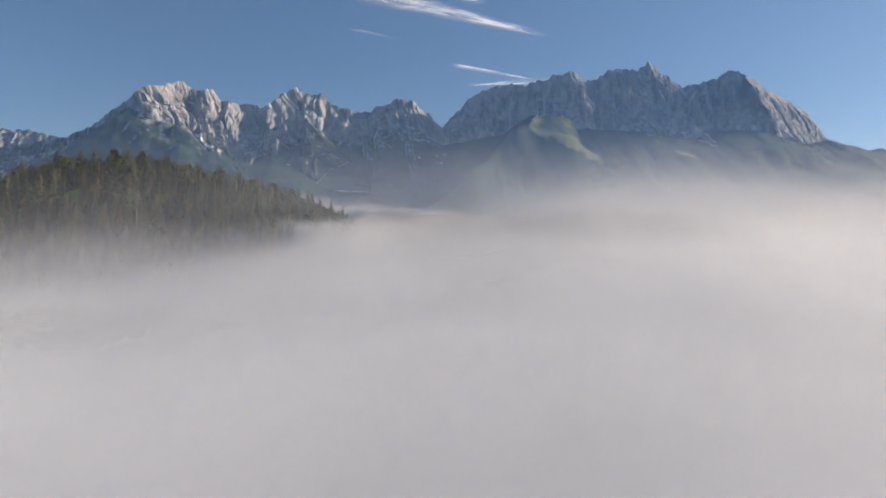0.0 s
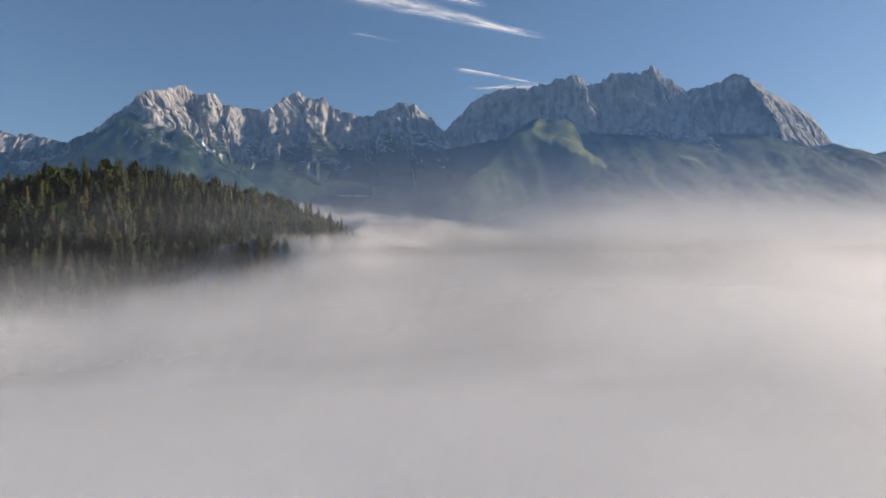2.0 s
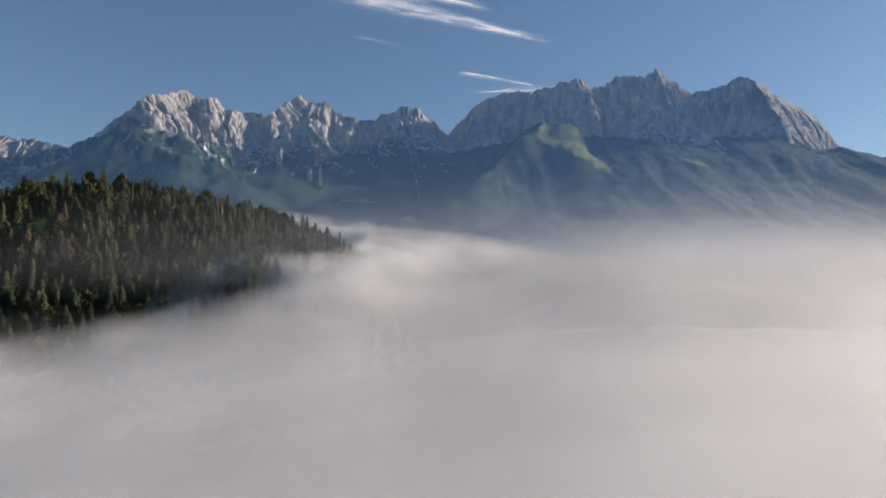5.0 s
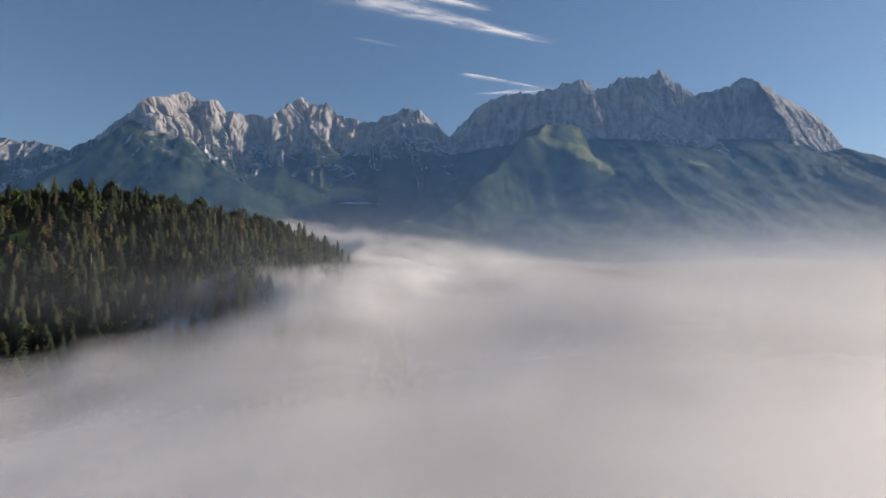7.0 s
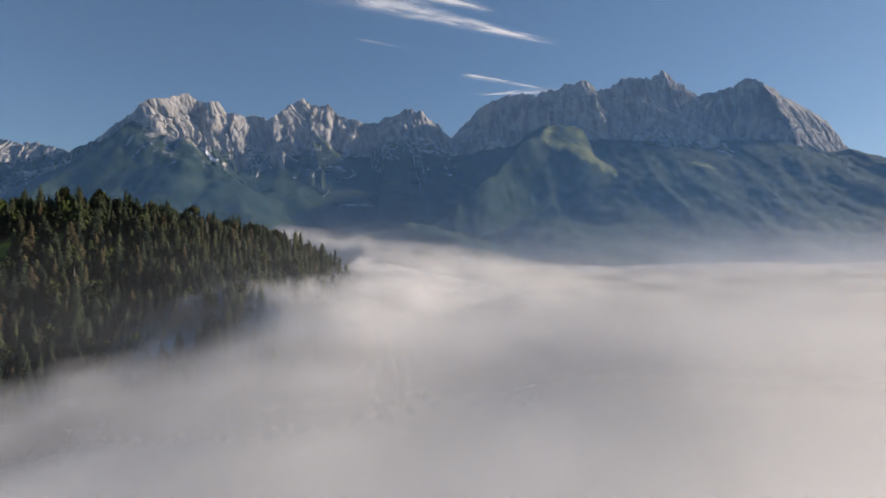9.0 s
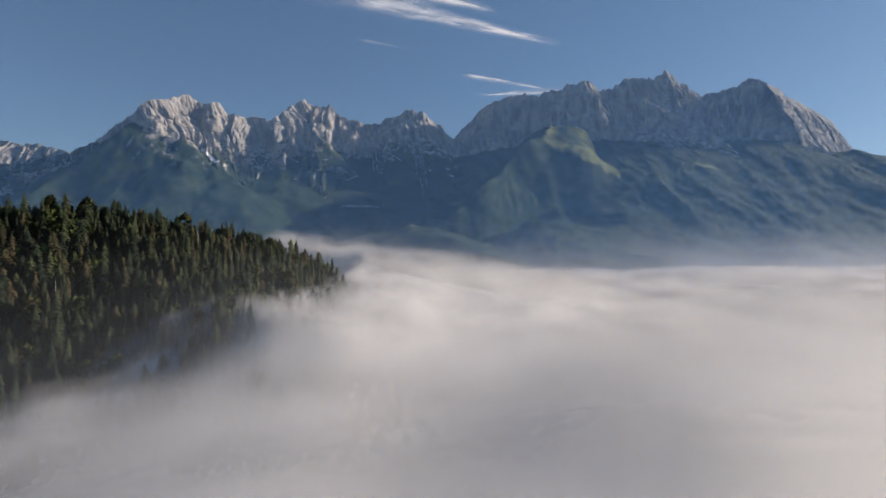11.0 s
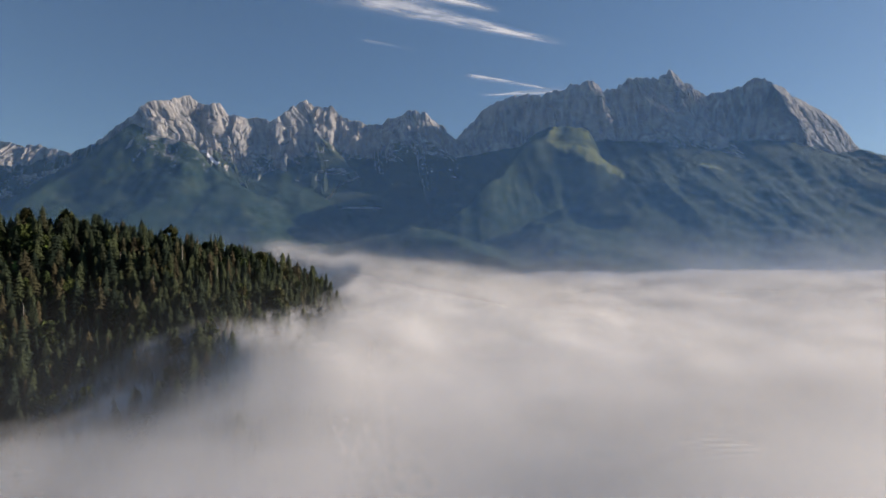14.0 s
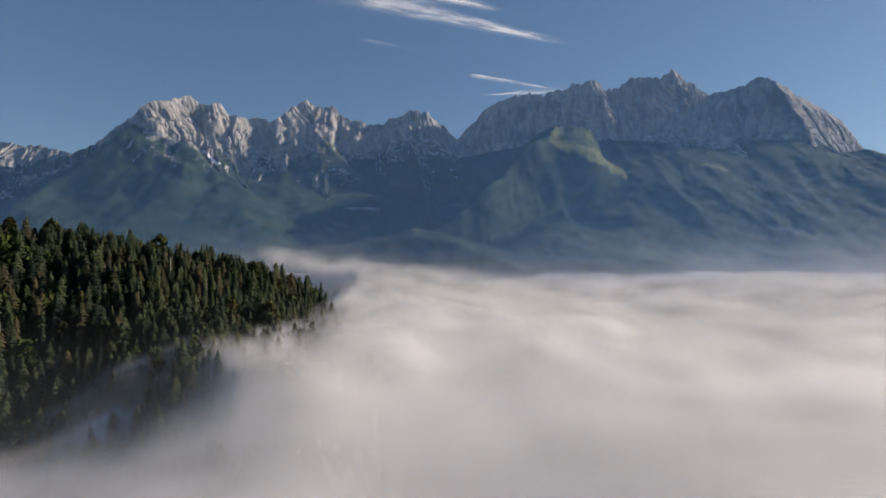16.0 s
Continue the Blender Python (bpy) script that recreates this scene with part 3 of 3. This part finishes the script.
LEAVES = spruce_material("beech_leaves", (0.016, 0.028, 0.010), (0.062, 0.080, 0.022), (0.075, 0.062, 0.024))
leaf_kinds = []
for i in range(4):
    tree = tagged(new("broadleaf_tree"), "lighter green broadleaved tree between dark spruces", "tree", "broadleaved trees on the hill")
    part("trunk", *tube_arrays([(0, 0, -0.06), (0.01, 0, 0.3), (0, 0.02, 0.75)], (0.020, 0.014, 0.005)), BARK, tree)
    part("crown", *leaf_arrays(300 + i), LEAVES, tree)
    leaf_kinds.append(tree)
used = set()
for i in np.flatnonzero(leafy & (near < 1e8))[:260]:
    k = i % 4
    w = fh[i] * rng.uniform(0.6, 0.8)
    place = pose(fx[i], fy[i], fz[i], 0, 0, rng.uniform(0, 360))
    ob = leaf_kinds[k] if k not in used else copy_thing(leaf_kinds[k], place)
    used.add(k)
    ob.matrix_basis = place @ Matrix.Diagonal((w, w, fh[i] * 0.85, 1))

snag = tagged(new("dead_spruce"), "bare pale grey dead spruce stem still standing", "dead tree", "dead stems on the hill")
part("trunk", *tube_arrays([(0, 0, -0.06), (0.004, 0, 0.4), (0, 0.004, 0.8), (0.004, 0, 1)], (0.022, 0.018, 0.011, 0.003)), SNAG, snag)
for j in range(9):
    a, h = j * 2.4, 0.35 + 0.065 * j
    part("branch", *tube_arrays([(0, 0, h), (0.045 * math.cos(a), 0.045 * math.sin(a), h - 0.012), (0.09 * math.cos(a), 0.09 * math.sin(a), h - 0.04)], (0.005, 0.004, 0.002), 4), SNAG, snag)
spots = [(-18, 66), (-8, 96), (4, 118), (30, 84), (52, 70), (-40, 92), (70, 104), (18, 48), (92, 60), (110, 88)]
for j, (u, v) in enumerate(spots):
    x, y = -304 + u * UX + v * UY, 558 + u * UY - v * UX
    place = pose(x, y, float(hill_height(np.array(x), np.array(y))), rng.normal(0, 2), rng.normal(0, 2), 70 * j)
    ob = snag if j == 0 else copy_thing(snag, place)
    h = rng.uniform(15, 22)
    ob.matrix_basis = place @ Matrix.Diagonal((h, h, h, 1))


# ---- fog ----
def shore(x, y):
    """How far to the valley side of the line where the fog meets the hill, and the fog's height along that line."""
    at = [330, 385, 400, 415, 432, 440, 450, 470, 490, 530, 610, 700]
    line = np.interp(y, at, [-330, -242, -216, -201, -186, -176, -168, -150, -134, -118, -103, -96])
    level = np.interp(y, at, [-26, -20, -17, -11, 2, 9, 15, 24, 29, 33, 41, 48])
    return x - line, level


def fog_top(x, y):
    """Where the fog is half opaque."""
    z = 9 - 20 * (1 - step(-230, 70, x)) * (1 - step(360, 470, y)) - 30 * bell(x, y, 0, -15, 70, 62) + 32 * bell(x, y, 100, 254, 100, 55) + 16 * bell(x, y, -112, 452, 45, 48) - 14 * bell(x, y, -172, 370, 48, 40) + 7 * bell(x, y, -72, 665, 45, 55) + 5 * bell(x, y, -85, 140, 55, 34)
    bank = np.clip(44 - (x - 50) * 0.17, 0, 100) * step(-380, -200, x) * np.exp(-(y - 830) ** 2 / (2 * np.where(y < 830, 230, 130) ** 2))
    z = z + bank * (1 - step(90, 420, x)) - 8
    z = z + np.clip(0.08 * x, -5, 0) * (1 - step(100, 190, y)) * step(-220, -120, x)
    off, level = shore(x, y)
    level = level - 0.85 * np.maximum(-off, 0)
    z = level + (z - level) * np.maximum(step(20, 150, off), step(700, 820, y))
    # the far bank, as high as the drone climbs
    far = step(880, 1330, y) * (36 + 34 * (fbm(x / 230, y / 420, 0, 4, 36) - 0.5)) * step(-250, 150, x - 0.1 * (y - 900))
    z = np.where(y > 600, np.maximum(z, far) + 4 * np.exp(-((z - far) / 12) ** 2), z)
    away = np.hypot(x, y - 20)
    z = z + 17 * (fbm(x / 105, y / 105, 0, 3, 31) - 0.5) * step(70, 220, away) + 18 * (fbm(x / 420, y / 420, 0, 3, 32) - 0.5) * step(300, 700, y)
    near = np.exp(-((off - 40) / 80) ** 2) * step(290, 350, y)
    z = z + near * (1 - 0.75 * step(470, 560, y)) * (24 * (fbm(x / 46, y / 46, 0, 3, 35, 0.55) - 0.55))
    return Z0 + z


def fog_sea():
    side = np.concatenate([-np.geomspace(3600, 400, 36), np.arange(-392, 400, 8.8), np.geomspace(405, 3900, 44)])
    deep = np.concatenate([np.arange(-520, 0, 40.0), np.arange(0, 700, 8.8), np.geomspace(708, 3000, 74)])
    x, y = np.meshgrid(side, deep)
    top = fog_top(x, y)
    calm = step(30, 130, np.hypot(x, y - 10))
    off, level = shore(x, y)
    sharp = 0.85 - 0.30 * np.exp(-(np.minimum(off, 0) / 200) ** 2 - (np.maximum(off, 0) / 60) ** 2) * step(280, 360, y)
    ragged = np.exp(-((off - 10) / 75) ** 2) * step(300, 360, y)
    layers = 20
    for k in range(layers):
        f = k / (layers - 1)
        z = top + sharp * (-26 - 15 * (k == 0) + 38 * f) - 6 * f * (1 - calm)
        amount = np.full(x.shape, 40.0 if k == 0 else 0.19 * (1 - f) ** 0.75 + 0.003)
        if k:
            torn = fbm(x / 36, y / 36, z / 16, 3, 38, 0.55)
            amount = amount * (1 + ragged * np.clip(5.5 * (torn - 0.5), -0.9, 1.2))
            amount = amount * (1 - 0.85 * f * np.maximum(bell(x, y, -85, 140, 70, 45), bell(x, y, 95, 254, 95, 65)))
        tagged(sheet("fog_layer", x, y, z, FOG, (("thickness", amount), ("phase", np.full(x.shape, 5.0 * k)))), "soft pale grey sea of valley fog", "fog", "fog", kind="stuff")


fog_sea()


def near_vapour(y0, strength):
    """Thin vapour rising from the fog before the drone, fading with height."""
    x, s = np.meshgrid(np.linspace(-130, 130, 50), np.linspace(0, 1, 40))
    roof = 0.455 * y0 - 3.0
    z = -26 + (roof + 26) * s
    y = y0 + 2.5 * np.sin(x / 23) * (1 - s)
    amount = strength * np.exp(-np.maximum(z + 3, 0) / 5.5) * (1 - step(0.72, 1.0, s)) * (1 - step(70, 130, np.abs(x))) * step(0, 0.1, s)
    tagged(sheet("fog_vapour", x, y, Z0 + z, VAPOUR, (("thickness", amount), ("phase", np.full(x.shape, 11.0 * y0)))), "thin vapour rising from the fog", "fog", "fog", kind="stuff")


for y0 in (30, 37, 45, 54, 64):
    near_vapour(y0, 0.14)


def veil(y0, strength):
    """Thinning vapour that leans back above the swell of fog ahead."""
    x, s = np.meshgrid(np.linspace(-300, 620, 80), np.linspace(0, 1, 40))
    y = y0 + 62 * s + 8 * (fbm(x / 80, s, y0 / 7, 2, 68) - 0.5)
    z = Z0 + 12 + 52 * s
    amount = strength * (1 - step(0.05, 1.0, s)) * step(0, 0.25, s) * np.exp(-((x - 140) / 190) ** 2) * step(-300, -200, x) * (1 - step(520, 620, x))
    tagged(sheet("fog_veil", x, y, z, FOG, (("thickness", amount), ("phase", np.full(x.shape, 23.0 * y0)))), "faint vapour thinning out above the fog", "fog", "fog", kind="stuff")


for y0, strength in ((190, 0.17), (215, 0.17), (240, 0.17), (270, 0.17)):
    veil(y0, strength)


def near_wisp(y0, strength):
    """A low drift of vapour between the take-off point and the hill, rising as it thins."""
    x, s = np.meshgrid(np.linspace(-380, 70, 60), np.linspace(0, 1, 40))
    y = y0 + 46 * s + 0.06 * x
    z = Z0 - 15 + 29 * s + 4 * (fbm(x / 60, s * 2, y0 / 9, 2, 66) - 0.5)
    amount = strength * (1 - step(0.35, 1.0, s)) * step(0, 0.3, s) * np.exp(-((x + 105) / 100) ** 2) * step(-380, -300, x) * (1 - step(-10, 70, x))
    tagged(sheet("fog_wisp", x, y, z, FOG, (("thickness", amount), ("phase", np.full(x.shape, 17.0 * y0)))), "low drifting wisp of fog beside the hill", "fog", "fog", kind="stuff")


for y0, strength in ((100, 0.10), (112, 0.10), (124, 0.10), (136, 0.10), (148, 0.10)):
    near_wisp(y0, strength)


def plume(y0, x0, rise, strength):
    """A torn plume that curls up where the fog spills round the hill."""
    x, s = np.meshgrid(np.linspace(x0 - 150, x0 + 150, 90), np.linspace(0, 1, 40))
    lift = rise * (0.6 + 0.8 * fbm(x / 70, 0 * x, y0 / 31, 3, 81))
    y = y0 + 30 * s + 10 * (fbm(x / 60, s * 2, y0 / 13, 2, 82) - 0.5)
    z = fog_top(x, y0 + 0 * x) - 14 + (lift + 14) * s
    amount = strength * (1 - step(0.1, 1.0, s)) * np.exp(-((x - x0) / 75) ** 2) * (1 - step(110, 150, np.abs(x - x0)))
    tagged(sheet("fog_plume", x, y, z, PLUME, (("thickness", amount), ("phase", np.full(x.shape, 29.0 * y0)))), "torn plume of fog curling up beside the hill", "fog", "fog", kind="stuff")


for y0, x0, rise, strength in ((700, -120, 26, 0.2), (740, -95, 32, 0.2), (780, -120, 36, 0.2), (820, -70, 32, 0.2), (465, -105, 16, 0.12), (440, -130, 14, 0.12), (420, -160, 14, 0.12)):
    plume(y0, x0, rise, strength)


# ---- haze in the valley before the mountains: tinted sheets stand in for scattered light ----
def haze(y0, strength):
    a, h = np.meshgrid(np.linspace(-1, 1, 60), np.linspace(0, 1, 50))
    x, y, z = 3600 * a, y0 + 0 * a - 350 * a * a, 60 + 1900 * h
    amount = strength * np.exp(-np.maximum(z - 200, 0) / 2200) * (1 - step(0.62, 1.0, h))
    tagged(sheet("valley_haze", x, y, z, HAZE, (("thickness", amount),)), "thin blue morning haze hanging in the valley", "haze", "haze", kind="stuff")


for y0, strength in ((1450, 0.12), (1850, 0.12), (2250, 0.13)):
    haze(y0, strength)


def low_mist(y0, reach, strength):
    """A bank of thin grey mist over the far fog."""
    a, h = np.meshgrid(np.linspace(-1, 1, 160), np.linspace(0, 1, 30))
    x, y = 3400 * a, y0 - 250 * a * a + 60 * (fbm(9 * a, 2 * h, 0, 3, 61) - 0.5)
    top = reach * (0.55 + 0.9 * fbm(6 * a, 0 * a, y0 / 90, 3, 62))
    z = 120 + (top + 40) * h
    amount = strength * (1 - step(0.0, 1.0, h))
    tagged(sheet("mist_bank", x, y, z, MIST, (("thickness", amount),)), "thin grey mist drifting at the mountain's foot", "mist", "mist", kind="stuff")


for y0, reach, strength in ((1420, 95, 0.30), (1700, 130, 0.26), (2050, 180, 0.23), (2380, 250, 0.23)):
    low_mist(y0, reach, strength)


# ---- high ice clouds ----
def cirrus(ends, z, width, strength, seed):
    """A streak between two points at one height, broad and torn at its start, drawn out to a thread."""
    (xa, ya), (xb, yb) = ends
    s, w = np.meshgrid(np.linspace(0, 1, 200), np.linspace(-1, 1, 40))
    dx, dy = xb - xa, yb - ya
    length = math.hypot(dx, dy)
    wide = width * (1 - 0.72 * s) * (0.8 + 0.4 * fbm(s * 9, 0 * s, 0, 3, seed))
    bend = 0.10 * width * (fbm(s * 3, 0 * s, 0, 2, seed + 3) - 0.5)
    off = w * wide + bend
    x, y = xa + dx * s - dy / length * off, ya + dy * s + dx / length * off
    torn = fbm(s * length / 320, w * 2.6 + s * 2, 0, 5, seed + 7, 0.6)
    amount = strength * np.exp(-(w * 2.1) ** 2) * step(0.15, 0.75, torn) * step(0, 0.15, s) * (1 - step(0.7, 1.0, s)) * 2.0
    tagged(sheet("cirrus_cloud", x, y, z + 12 * (torn - 0.5), CIRRUS, (("thickness", amount),)), "thin white streak of high ice cloud", "cloud", "clouds", kind="stuff")


cirrus(((-1000, 3830), (925, 4885)), 2000, 250, 0.62, 201)
cirrus(((-330, 3840), (330, 4250)), 2000, 190, 0.5, 211)
cirrus(((-760, 3830), (-80, 4150)), 2000, 130, 0.22, 216)
cirrus(((60, 4420), (830, 4870)), 1620, 105, 0.28, 221)
cirrus(((880, 4790), (150, 4900)), 1600, 140, 0.42, 231)
cirrus(((-700, 4320), (-250, 4590)), 1850, 60, 0.12, 241)
